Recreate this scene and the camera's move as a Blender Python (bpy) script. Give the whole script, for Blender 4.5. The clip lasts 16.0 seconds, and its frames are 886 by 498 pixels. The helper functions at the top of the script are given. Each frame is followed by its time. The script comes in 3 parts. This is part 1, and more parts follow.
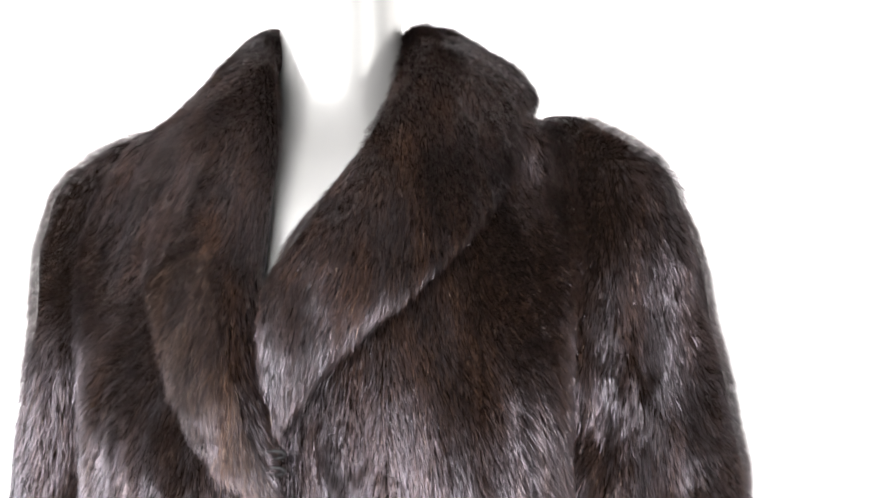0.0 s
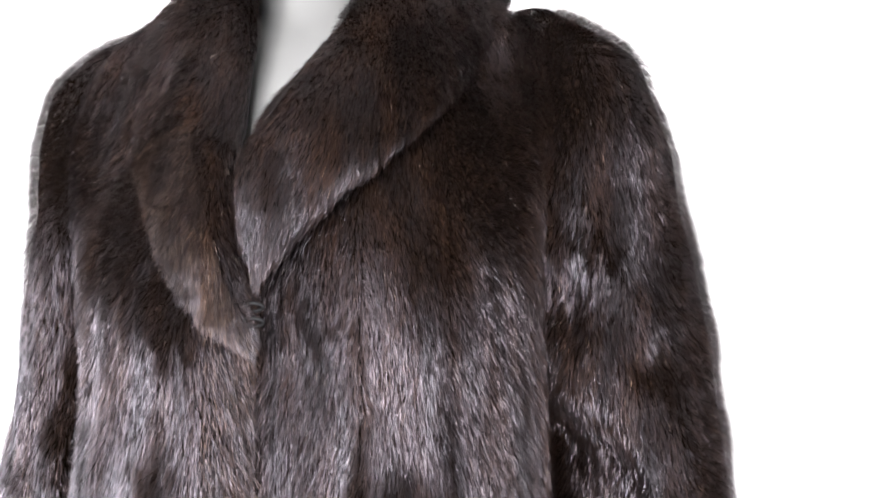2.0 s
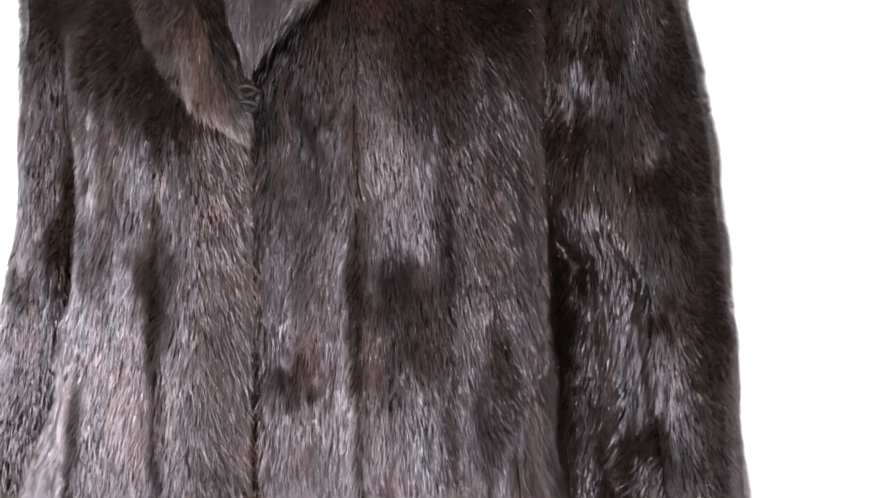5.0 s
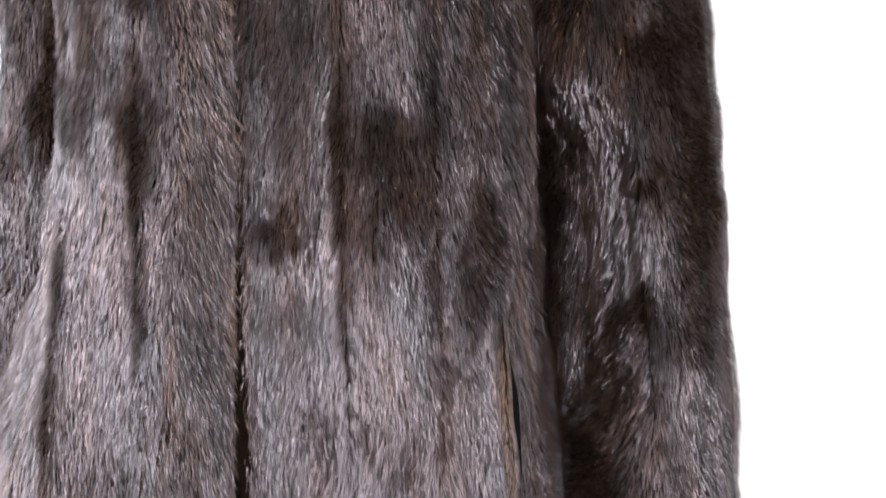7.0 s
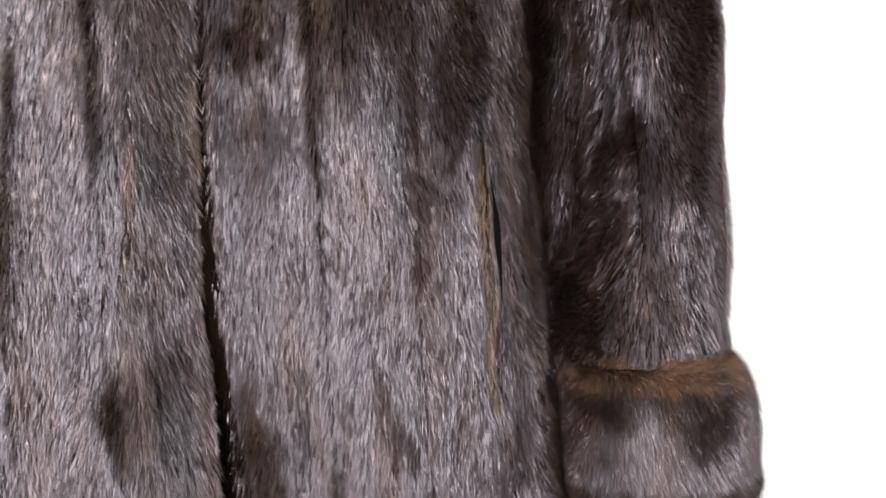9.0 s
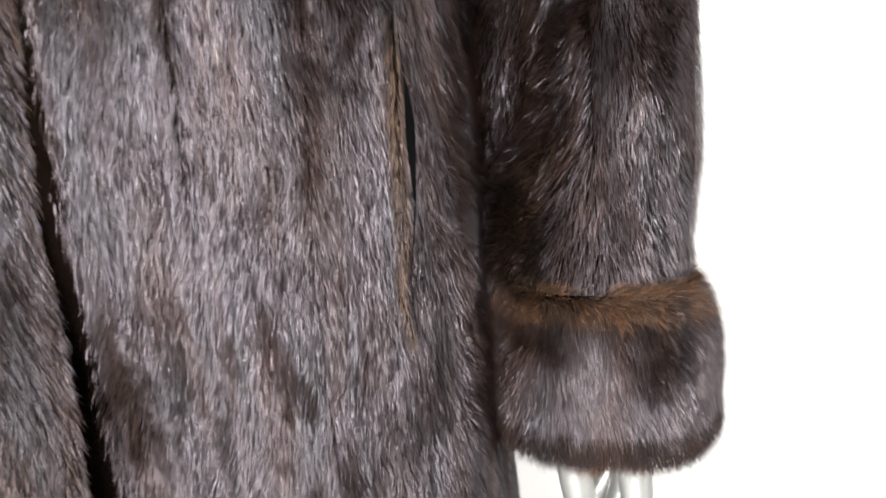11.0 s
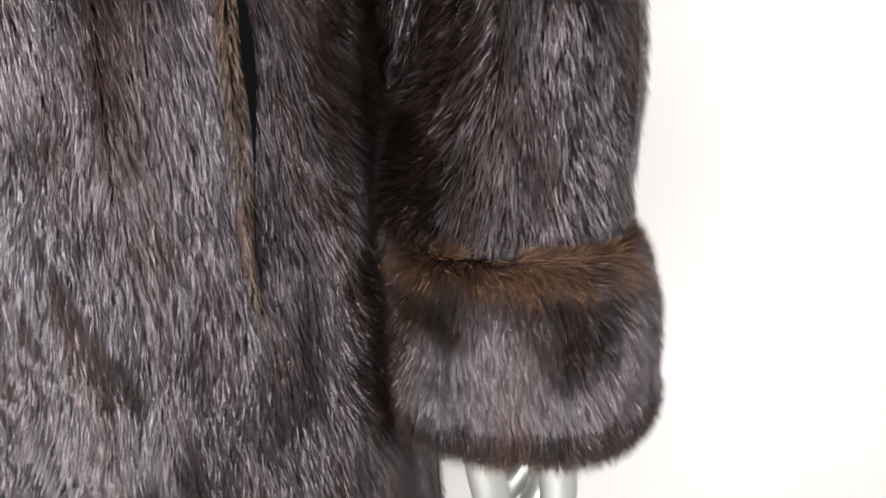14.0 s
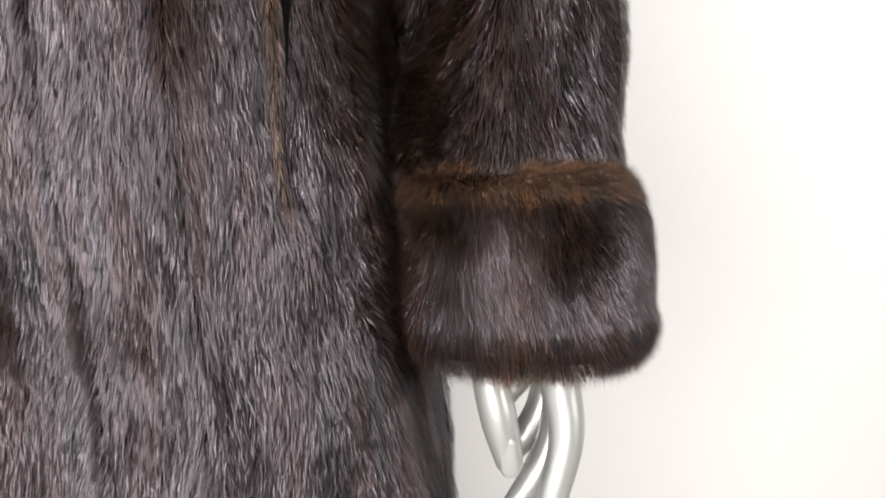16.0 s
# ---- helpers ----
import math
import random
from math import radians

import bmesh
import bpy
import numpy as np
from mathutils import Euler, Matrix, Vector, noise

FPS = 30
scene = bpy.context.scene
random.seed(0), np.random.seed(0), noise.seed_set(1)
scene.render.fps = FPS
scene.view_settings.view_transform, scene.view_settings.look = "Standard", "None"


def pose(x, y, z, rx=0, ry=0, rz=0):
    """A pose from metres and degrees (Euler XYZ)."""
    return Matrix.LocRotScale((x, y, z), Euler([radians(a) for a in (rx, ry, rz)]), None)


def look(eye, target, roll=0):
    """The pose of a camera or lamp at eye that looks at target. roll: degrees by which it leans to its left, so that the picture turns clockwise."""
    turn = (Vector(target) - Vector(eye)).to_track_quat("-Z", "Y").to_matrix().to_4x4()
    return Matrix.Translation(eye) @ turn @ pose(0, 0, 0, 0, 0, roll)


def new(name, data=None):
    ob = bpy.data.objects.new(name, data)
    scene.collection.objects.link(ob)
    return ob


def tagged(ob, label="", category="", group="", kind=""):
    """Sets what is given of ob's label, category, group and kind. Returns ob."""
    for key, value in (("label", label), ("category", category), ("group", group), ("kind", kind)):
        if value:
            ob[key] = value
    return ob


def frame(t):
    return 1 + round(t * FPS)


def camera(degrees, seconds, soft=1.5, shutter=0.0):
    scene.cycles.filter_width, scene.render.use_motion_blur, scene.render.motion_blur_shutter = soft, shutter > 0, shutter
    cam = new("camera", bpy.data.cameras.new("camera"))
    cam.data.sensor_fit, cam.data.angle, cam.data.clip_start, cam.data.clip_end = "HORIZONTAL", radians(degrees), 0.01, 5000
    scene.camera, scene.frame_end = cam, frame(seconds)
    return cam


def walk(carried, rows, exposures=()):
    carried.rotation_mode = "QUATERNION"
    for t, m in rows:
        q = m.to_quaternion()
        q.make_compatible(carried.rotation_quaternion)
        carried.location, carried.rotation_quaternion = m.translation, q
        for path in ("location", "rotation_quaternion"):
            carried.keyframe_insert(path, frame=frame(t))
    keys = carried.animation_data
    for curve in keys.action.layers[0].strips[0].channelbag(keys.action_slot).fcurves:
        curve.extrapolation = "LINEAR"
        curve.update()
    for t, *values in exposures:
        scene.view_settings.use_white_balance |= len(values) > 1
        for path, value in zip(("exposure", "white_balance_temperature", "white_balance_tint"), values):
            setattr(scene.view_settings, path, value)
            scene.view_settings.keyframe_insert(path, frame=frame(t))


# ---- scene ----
cam = camera(57.6, 16.0, soft=1.75, shutter=0.5)
METRES, EYE, TILT, LEAN, TURN = 0.70, 1.40, 3.0, 0.0, 0.0
ROWS = [
    (0.0, 0.0, 0.0, 0.0, 0.0, 0.0, 0.0),
    (0.5, 0.0272, -0.0083, -0.0266, 1.05, -0.71, -0.26),
    (1.0, 0.0433, -0.0234, -0.0482, 1.46, -1.07, 0.19),
    (1.5, 0.0475, -0.0317, -0.0745, 1.61, -1.33, 0.7),
    (2.0, 0.0464, -0.0404, -0.0992, 1.49, -1.42, 1.13),
    (2.5, 0.0448, -0.0482, -0.1235, 1.6, -1.78, 1.32),
    (3.0, 0.0418, -0.0591, -0.1412, 1.74, -2.15, 1.37),
    (3.5, 0.0455, -0.0456, -0.1717, 1.91, -3.44, 1.46),
    (4.0, 0.0491, -0.0379, -0.1916, 1.98, -4.84, 1.53),
    (6.5, 0.0643, -0.0504, -0.2904, 2.34, -7.87, 1.64),
    (7.0, 0.0682, -0.0483, -0.3168, 2.3, -9.26, 1.43),
    (7.5, 0.0712, -0.0456, -0.3426, 2.25, -10.48, 1.18),
    (8.0, 0.0706, -0.0391, -0.3678, 2.54, -11.28, 1.12),
    (8.5, 0.0777, -0.0333, -0.3971, 2.6, -12.48, 1.28),
    (9.0, 0.0843, -0.0286, -0.4257, 2.28, -13.83, 1.51),
    (11.5, 0.1456, 0.1551, -0.4507, 0.61, -24.29, 0.41),
    (12.0, 0.1561, 0.2033, -0.4575, 0.37, -26.34, 0.01),
    (12.5, 0.173, 0.2397, -0.4634, 0.28, -28.38, -0.01),
    (13.0, 0.1866, 0.2519, -0.4704, 0.6, -29.53, 0.16),
    (13.5, 0.1942, 0.2466, -0.4697, 0.86, -29.51, 0.22),
    (14.0, 0.2157, 0.2279, -0.4769, 1.43, -27.47, 0.27),
    (14.5, 0.2395, 0.1992, -0.4956, 2.77, -23.32, 0.14),
    (15.0, 0.2404, 0.1675, -0.5193, 3.46, -20.47, 0.38),
    (15.5, 0.2184, 0.1466, -0.5565, 2.61, -17.86, 0.52),
    (16.0, 0.2178, 0.1202, -0.6051, 1.82, -16.61, 1.24),
]
EXPOSURES = [(0.0, 0.16, 6450, 12), (0.9, 0.20, 6400, 12), (1.5, 0.02, 6330, 13), (4.2, 0.0, 6330, 13), (7.0, 0.0, 6450, 11), (10.5, -0.04, 6550, 9), (12.3, 0.16, 6600, 7), (13.2, -0.04, 6600, 8), (14.0, -0.30, 6550, 9), (14.8, -0.36, 6600, 11), (15.4, -0.42, 6650, 10), (16.0, -0.44, 6650, 10)]
walk(cam, [(t, pose(0, 0, EYE, TILT, LEAN, TURN) @ pose(METRES * x, METRES * y, METRES * z, 90 + pitch, roll, yaw)) for t, x, y, z, yaw, pitch, roll in ROWS], EXPOSURES)

# ---- light: windows behind and beside the camera, in a room mostly out of view ----
world = bpy.data.worlds.new("sky")
scene.world = world
world.use_nodes = True
wn = world.node_tree.nodes
sky = wn.new("ShaderNodeTexSky")
sky.sky_type, sky.sun_disc = "NISHITA", False
sky.sun_elevation, sky.sun_rotation = radians(40), radians(150)
wn["Background"].inputs["Strength"].default_value = 0.10
world.node_tree.links.new(sky.outputs["Color"], wn["Background"].inputs["Color"])


def window_light(name, place, target, wide, high, watts, colour):
    data = bpy.data.lights.new(name, "AREA")
    data.shape, data.size, data.size_y = "RECTANGLE", wide, high
    data.energy, data.color = watts, colour
    ob = new(name, data)
    ob.matrix_world = look(place, target)
    return ob


window_light("window_light_south", (-0.80, -2.78, 1.75), (-0.80, 0.0, 1.70), 2.4, 1.5, 258, (1.0, 0.97, 0.965))
window_light("window_light_west", (-2.38, -0.55, 1.75), (0.0, -0.55, 1.70), 1.2, 1.5, 125, (0.99, 0.98, 0.985))
window_light("window_light_east", (2.48, -0.70, 1.75), (0.0, -0.70, 1.70), 0.6, 1.5, 48, (1.0, 0.97, 0.94))


# ---- materials ----
def material(name):
    m = bpy.data.materials.new(name)
    m.use_nodes = True
    return m, m.node_tree.nodes, m.node_tree.links, m.node_tree.nodes["Principled BSDF"]


def ramp(nodes, stops):
    r = nodes.new("ShaderNodeValToRGB")
    while len(r.color_ramp.elements) < len(stops):
        r.color_ramp.elements.new(0.5)
    for e, (at, col) in zip(r.color_ramp.elements, stops):
        e.position, e.color = at, (*col, 1)
    return r


def fur_material(name, shades, root, rough=0.38, pale=0.004, gloss=1.0):
    """Strands: UV x is the strand's own chance, UV y runs from root to tip."""
    m, nodes, links, bsdf = material(name)
    uv = nodes.new("ShaderNodeUVMap")
    sep = nodes.new("ShaderNodeSeparateXYZ")
    links.new(uv.outputs["UV"], sep.inputs[0])
    n = len(shades)
    stops = [((i + 0.5) / n * (1 - pale), s) for i, s in enumerate(shades)]
    stops += [(1 - pale, shades[-1]), (1 - pale * 0.8, (0.42, 0.37, 0.33))]
    own = ramp(nodes, stops)
    links.new(sep.outputs["X"], own.inputs["Fac"])
    geo = nodes.new("ShaderNodeTexCoord")
    patch = nodes.new("ShaderNodeTexNoise")
    patch.inputs["Scale"].default_value, patch.inputs["Detail"].default_value = 14, 3
    links.new(geo.outputs["Object"], patch.inputs["Vector"])
    warm = nodes.new("ShaderNodeMix")
    warm.data_type, warm.blend_type = "RGBA", "MULTIPLY"
    tone = ramp(nodes, [(0.32, (0.72, 0.72, 0.76)), (0.68, (1.35, 1.2, 1.05))])
    links.new(patch.outputs["Fac"], tone.inputs["Fac"])
    warm.inputs["Factor"].default_value = 1
    links.new(own.outputs["Color"], warm.inputs["A"])
    links.new(tone.outputs["Color"], warm.inputs["B"])
    # pelts: long streaks of browner and of blacker hair
    drawn = nodes.new("ShaderNodeMapping")
    drawn.inputs["Scale"].default_value = (1.0, 1.0, 0.14)
    links.new(geo.outputs["Object"], drawn.inputs["Vector"])
    streak = nodes.new("ShaderNodeTexNoise")
    streak.inputs["Scale"].default_value, streak.inputs["Detail"].default_value = 55, 4
    links.new(drawn.outputs["Vector"], streak.inputs["Vector"])
    pelt = nodes.new("ShaderNodeMix")
    pelt.data_type, pelt.blend_type = "RGBA", "MULTIPLY"
    pelt.inputs["Factor"].default_value = 1
    brown = ramp(nodes, [(0.36, (0.6, 0.62, 0.68)), (0.50, (1.0, 1.0, 1.0)), (0.64, (1.45, 1.28, 1.12))])
    links.new(streak.outputs["Fac"], brown.inputs["Fac"])
    links.new(warm.outputs["Result"], pelt.inputs["A"])
    links.new(brown.outputs["Color"], pelt.inputs["B"])
    sheen = ramp(nodes, [(0.36, (0.95, 0.90, 1.0)), (0.52, (1.0, 0.89, 1.0)), (0.66, (1.0, 0.86, 0.92))])
    links.new(streak.outputs["Fac"], sheen.inputs["Fac"])
    links.new(sheen.outputs["Color"], bsdf.inputs["Specular Tint"])
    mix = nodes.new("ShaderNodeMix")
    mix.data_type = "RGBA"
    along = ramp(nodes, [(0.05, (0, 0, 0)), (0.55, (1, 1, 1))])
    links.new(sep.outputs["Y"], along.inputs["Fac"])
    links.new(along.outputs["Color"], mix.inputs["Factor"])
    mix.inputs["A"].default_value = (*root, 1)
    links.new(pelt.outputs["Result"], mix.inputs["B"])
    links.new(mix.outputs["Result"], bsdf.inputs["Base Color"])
    bsdf.inputs["Roughness"].default_value = rough
    bsdf.inputs["IOR"].default_value = 1.6
    bsdf.inputs["Specular IOR Level"].default_value = gloss
    return m


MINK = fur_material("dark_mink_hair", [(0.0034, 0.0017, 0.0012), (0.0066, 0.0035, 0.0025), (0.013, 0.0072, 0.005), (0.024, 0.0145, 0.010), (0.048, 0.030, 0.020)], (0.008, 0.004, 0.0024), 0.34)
MINK_EDGE = fur_material("brown_mink_hair", [(0.020, 0.0125, 0.009), (0.048, 0.031, 0.022), (0.088, 0.060, 0.043), (0.16, 0.118, 0.088)], (0.020, 0.012, 0.007), 0.42, 0.004, 0.8)
MINK_TAN = fur_material("tan_mink_hair", [(0.030, 0.019, 0.013), (0.085, 0.058, 0.041), (0.15, 0.108, 0.078), (0.24, 0.18, 0.135)], (0.020, 0.012, 0.007), 0.45, 0.004, 0.4)
# brown hair with the shade under the cuff's curl put into its colour
MINK_SHADED = fur_material("shaded_brown_mink_hair", [(0.004, 0.0022, 0.0014), (0.010, 0.0056, 0.0035), (0.020, 0.0115, 0.007), (0.050, 0.029, 0.017)], (0.010, 0.005, 0.003), 0.5, 0.001, 0.25)
MINK_RIM = fur_material("chestnut_mink_hair", [(0.022, 0.011, 0.005), (0.075, 0.040, 0.019), (0.14, 0.078, 0.040), (0.24, 0.15, 0.085)], (0.05, 0.025, 0.012), 0.5, 0.001, 0.5)


def plain(name, colour, rough, metal=0.0, spread=0.15, scale=30.0, bump=0.0, bscale=300.0, coat=0.0, spec=0.5):
    m, nodes, links, bsdf = material(name)
    geo = nodes.new("ShaderNodeTexCoord")
    no = nodes.new("ShaderNodeTexNoise")
    no.inputs["Scale"].default_value, no.inputs["Detail"].default_value = scale, 5
    links.new(geo.outputs["Object"], no.inputs["Vector"])
    r = ramp(nodes, [(0.3, tuple(c * (1 - spread) for c in colour)), (0.7, tuple(min(1, c * (1 + spread)) for c in colour))])
    links.new(no.outputs["Fac"], r.inputs["Fac"])
    links.new(r.outputs["Color"], bsdf.inputs["Base Color"])
    bsdf.inputs["Roughness"].default_value, bsdf.inputs["Metallic"].default_value = rough, metal
    bsdf.inputs["Coat Weight"].default_value = coat
    bsdf.inputs["Coat Roughness"].default_value = 0.15
    bsdf.inputs["Specular IOR Level"].default_value = spec
    if bump:
        fine = nodes.new("ShaderNodeTexNoise")
        fine.inputs["Scale"].default_value, fine.inputs["Detail"].default_value = bscale, 4
        links.new(geo.outputs["Object"], fine.inputs["Vector"])
        b = nodes.new("ShaderNodeBump")
        b.inputs["Strength"].default_value, b.inputs["Distance"].default_value = bump, 0.002
        links.new(fine.outputs["Fac"], b.inputs["Height"])
        links.new(b.outputs["Normal"], bsdf.inputs["Normal"])
    return m


PELT = plain("fur_underwool", (0.005, 0.0033, 0.0025), 0.9, spec=0.0, spread=0.3, scale=60, bump=0.6, bscale=500)
# near-black without gloss: the darkness inside the pocket slit, as colour
SLIT_SHADE = plain("black_slit_shade", (0.003, 0.003, 0.003), 0.95, spread=0.2, spec=0.05)
PEARL = plain("pearl_white_lacquer", (0.56, 0.568, 0.55), 0.36, metal=0.6, spread=0.02, scale=8, bump=0.02, bscale=900, coat=0.05)
WALLPAINT = plain("white_wall_paint", (0.80, 0.79, 0.775), 0.85, spread=0.015, scale=1.5, bump=0.15, bscale=220)
# unseen walls, ceiling and floor: added, kept dark so little light bounces onto the fur
UNSEEN_WALL = plain("unseen_wall_grey", (0.16, 0.16, 0.165), 0.85, spread=0.04, scale=1.5, bump=0.15, bscale=220)
UNSEEN_CEILING = plain("unseen_ceiling_grey", (0.20, 0.20, 0.20), 0.9, spread=0.015, scale=2, bump=0.1)
UNSEEN_FLOOR = plain("unseen_floor_grey", (0.22, 0.21, 0.20), 0.6, spread=0.12, scale=6, bump=0.2)
HOOKMAT = plain("black_wrapped_wire", (0.008, 0.008, 0.009), 0.6, spread=0.2)


# ---- mesh helpers ----
def mesh_from(name, verts, faces, mat, smooth=True):
    me = bpy.data.meshes.new(name)
    me.from_pydata([tuple(v) for v in verts], [], faces)
    me.materials.append(mat)
    if smooth:
        me.polygons.foreach_set("use_smooth", [True] * len(me.polygons))
    return me


def part(name, me, parent=None, label=""):
    ob = new(name, me)
    if parent is not None:
        ob.parent = parent
    if label:
        tagged(ob, label=label)
    return ob


def box_mesh(name, lo, hi, mat, bevel=0.0):
    bm = bmesh.new()
    bmesh.ops.create_cube(bm, size=1)
    for v in bm.verts:
        v.co = Vector([(a + b) / 2 + c * (b - a) for a, b, c in zip(lo, hi, v.co)])
    if bevel:
        bmesh.ops.bevel(bm, geom=bm.edges[:], offset=bevel, segments=2, affect="EDGES")
    me = bpy.data.meshes.new(name)
    bm.to_mesh(me)
    bm.free()
    me.materials.append(mat)
    return me


def curve(ts, values, q):
    """Values at q on a smooth curve through (ts, values)."""
    ts, values, q = np.asarray(ts, float), np.asarray(values, float), np.asarray(q, float)
    if values.ndim == 1:
        values = values[:, None]
        return curve(ts, values, q)[..., 0]
    slope = np.gradient(values, ts, axis=0)
    i = np.clip(np.searchsorted(ts, q) - 1, 0, len(ts) - 2)
    h = (ts[i + 1] - ts[i])[..., None]
    u = np.clip((q - ts[i])[..., None] / h, 0, 1)
    a, b = values[i], values[i + 1]
    return a + (b - a) * (3 * u**2 - 2 * u**3) + h * (slope[i] * (u - 2 * u**2 + u**3) + slope[i + 1] * (u**3 - u**2))


def grain(p, size, seed=0):
    """Smooth chance from -1 to 1 over space, with lumps of that size."""
    p = np.asarray(p, float) / size + 57.3 + seed * 3.7
    i = np.floor(p).astype(np.int64)
    f = p - i
    f = f * f * (3 - 2 * f)

    def at(dx, dy, dz):
        n = (i[..., 0] + dx) * 73856093 ^ (i[..., 1] + dy) * 19349663 ^ (i[..., 2] + dz) * 83492791 ^ (seed * 2654435 + 977)
        n = (n ^ (n >> 13)) * 1274126177 & 0x7FFFFFFF
        return ((n ^ (n >> 16)) & 0xFFFF) / 32767.5 - 1

    x, y, z = f[..., 0], f[..., 1], f[..., 2]
    lo = (at(0, 0, 0) * (1 - x) + at(1, 0, 0) * x) * (1 - y) + (at(0, 1, 0) * (1 - x) + at(1, 1, 0) * x) * y
    hi = (at(0, 0, 1) * (1 - x) + at(1, 0, 1) * x) * (1 - y) + (at(0, 1, 1) * (1 - x) + at(1, 1, 1) * x) * y
    return lo * (1 - z) + hi * z


def unit(v):
    return v / np.maximum(np.linalg.norm(v, axis=-1, keepdims=True), 1e-9)


def grid_mesh(name, g, mat, closed=False, caps=False):
    n, m = g.shape[:2]
    faces = []
    for i in range(n - 1):
        for j in range(m if closed else m - 1):
            k = (j + 1) % m
            faces.append((i * m + j, i * m + k, (i + 1) * m + k, (i + 1) * m + j))
    if caps:
        faces += [tuple(range(m))[::-1], tuple(range((n - 1) * m, n * m))]
    return mesh_from(name, g.reshape(-1, 3), faces, mat)


# places where the hair was brushed up (plus) or flat (minus): x, z, half width, half height, how far
CHEST_RUFFLES = [
    (0.045, 1.375, 0.050, 0.058, 0.55),
    (0.065, 1.440, 0.045, 0.045, 0.55),
    (-0.086, 1.378, 0.036, 0.058, -0.30),
    (-0.195, 1.370, 0.040, 0.055, 0.75),
    (-0.150, 1.310, 0.020, 0.022, 0.75),
    (-0.042, 1.335, 0.024, 0.026, -0.65),
    (-0.062, 1.303, 0.016, 0.010, 0.50),
    (-0.114, 1.308, 0.018, 0.016, 0.30),
    (0.088, 1.310, 0.003, 0.045, -0.60),
    (0.089, 1.150, 0.005, 0.120, -0.35),
    (-0.236, 1.345, 0.016, 0.040, -0.28),
    (-0.215, 1.255, 0.014, 0.070, -0.20),
    (-0.128, 1.235, 0.020, 0.028, -0.25),
]
WAIST_RUFFLES = [
    (-0.153, 1.188, 0.011, 0.030, 0.44),
    (-0.014, 1.190, 0.026, 0.020, 0.46),
    (-0.006, 1.150, 0.026, 0.018, 0.52),
    (-0.078, 1.168, 0.016, 0.017, -0.22),
    (0.001, 1.218, 0.014, 0.009, -0.25),
    (-0.065, 1.143, 0.021, 0.006, 0.51),
    (-0.059, 1.122, 0.026, 0.010, -0.32),
    (0.050, 1.112, 0.020, 0.038, 0.70),
    (0.002, 1.120, 0.020, 0.018, 0.24),
    (-0.050, 1.088, 0.024, 0.012, 0.20),
    (-0.138, 0.930, 0.026, 0.042, 0.58),
    (-0.120, 1.060, 0.012, 0.018, 0.24),
    (-0.245, 0.960, 0.040, 0.052, -0.25),
    (-0.205, 1.120, 0.020, 0.060, -0.22),
]
SKIRT_RUFFLES = [
    (-0.002, 1.072, 0.018, 0.013, -0.22),
    (0.052, 1.072, 0.012, 0.008, -0.25),
    (-0.078, 0.885, 0.015, 0.042, 1.10),
    (-0.056, 1.018, 0.014, 0.024, -0.32),
    (-0.018, 1.040, 0.010, 0.022, -0.24),
    (0.001, 1.010, 0.010, 0.024, -0.30),
    (0.048, 0.988, 0.011, 0.034, -0.34),
    (-0.012, 0.868, 0.022, 0.036, 0.24),
    (-0.040, 0.905, 0.016, 0.030, 0.15),
    (0.080, 0.960, 0.018, 0.100, -0.35),
    (0.000, 0.862, 0.050, 0.030, 0.26),
    (0.050, 0.922, 0.014, 0.024, -0.20),
]
SLEEVE_RUFFLES = [
    (0.120, 1.480, 0.050, 0.052, 0.50),
    (-0.262, 1.425, 0.045, 0.062, 0.75),
    (-0.246, 1.222, 0.015, 0.056, 1.00),
    (0.200, 1.300, 0.026, 0.140, 0.65),
    (0.114, 1.322, 0.012, 0.014, -0.34),
    (0.120, 1.350, 0.022, 0.009, 0.70),
    (0.112, 1.290, 0.016, 0.014, 0.55),
    (0.098, 1.130, 0.016, 0.085, 1.00),
    (0.167, 1.251, 0.014, 0.018, 0.75),
    (0.117, 1.197, 0.020, 0.011, 0.80),
    (0.166, 1.154, 0.013, 0.011, 0.75),
    (0.205, 1.140, 0.014, 0.100, 0.55),
    (0.156, 1.067, 0.012, 0.018, 0.80),
    (0.145, 1.028, 0.011, 0.028, 0.75),
    (0.170, 1.116, 0.015, 0.024, -0.25),
    (0.141, 1.180, 0.009, 0.062, -0.05),
    (0.119, 1.045, 0.008, 0.045, -0.10),
    (0.126, 0.955, 0.012, 0.030, 0.90),
    (0.096, 0.985, 0.012, 0.070, 0.90),
]
CUFF_RUFFLES = [
    (0.202, 0.892, 0.016, 0.019, 0.90),
    (0.137, 0.902, 0.014, 0.008, 0.75),
    (0.112, 0.880, 0.012, 0.045, 1.00),
    (0.162, 0.886, 0.018, 0.020, -0.30),
    (0.190, 0.862, 0.050, 0.007, -0.08),
    (0.187, 0.836, 0.061, 0.008, 0.80),
    (0.135, 0.930, 0.016, 0.009, 0.60),
    (0.228, 0.880, 0.008, 0.030, -0.15),
]


SEAMS = np.array([-0.212, -0.152, -0.032, 0.022])  # x of the joins between the pelts of the fronts


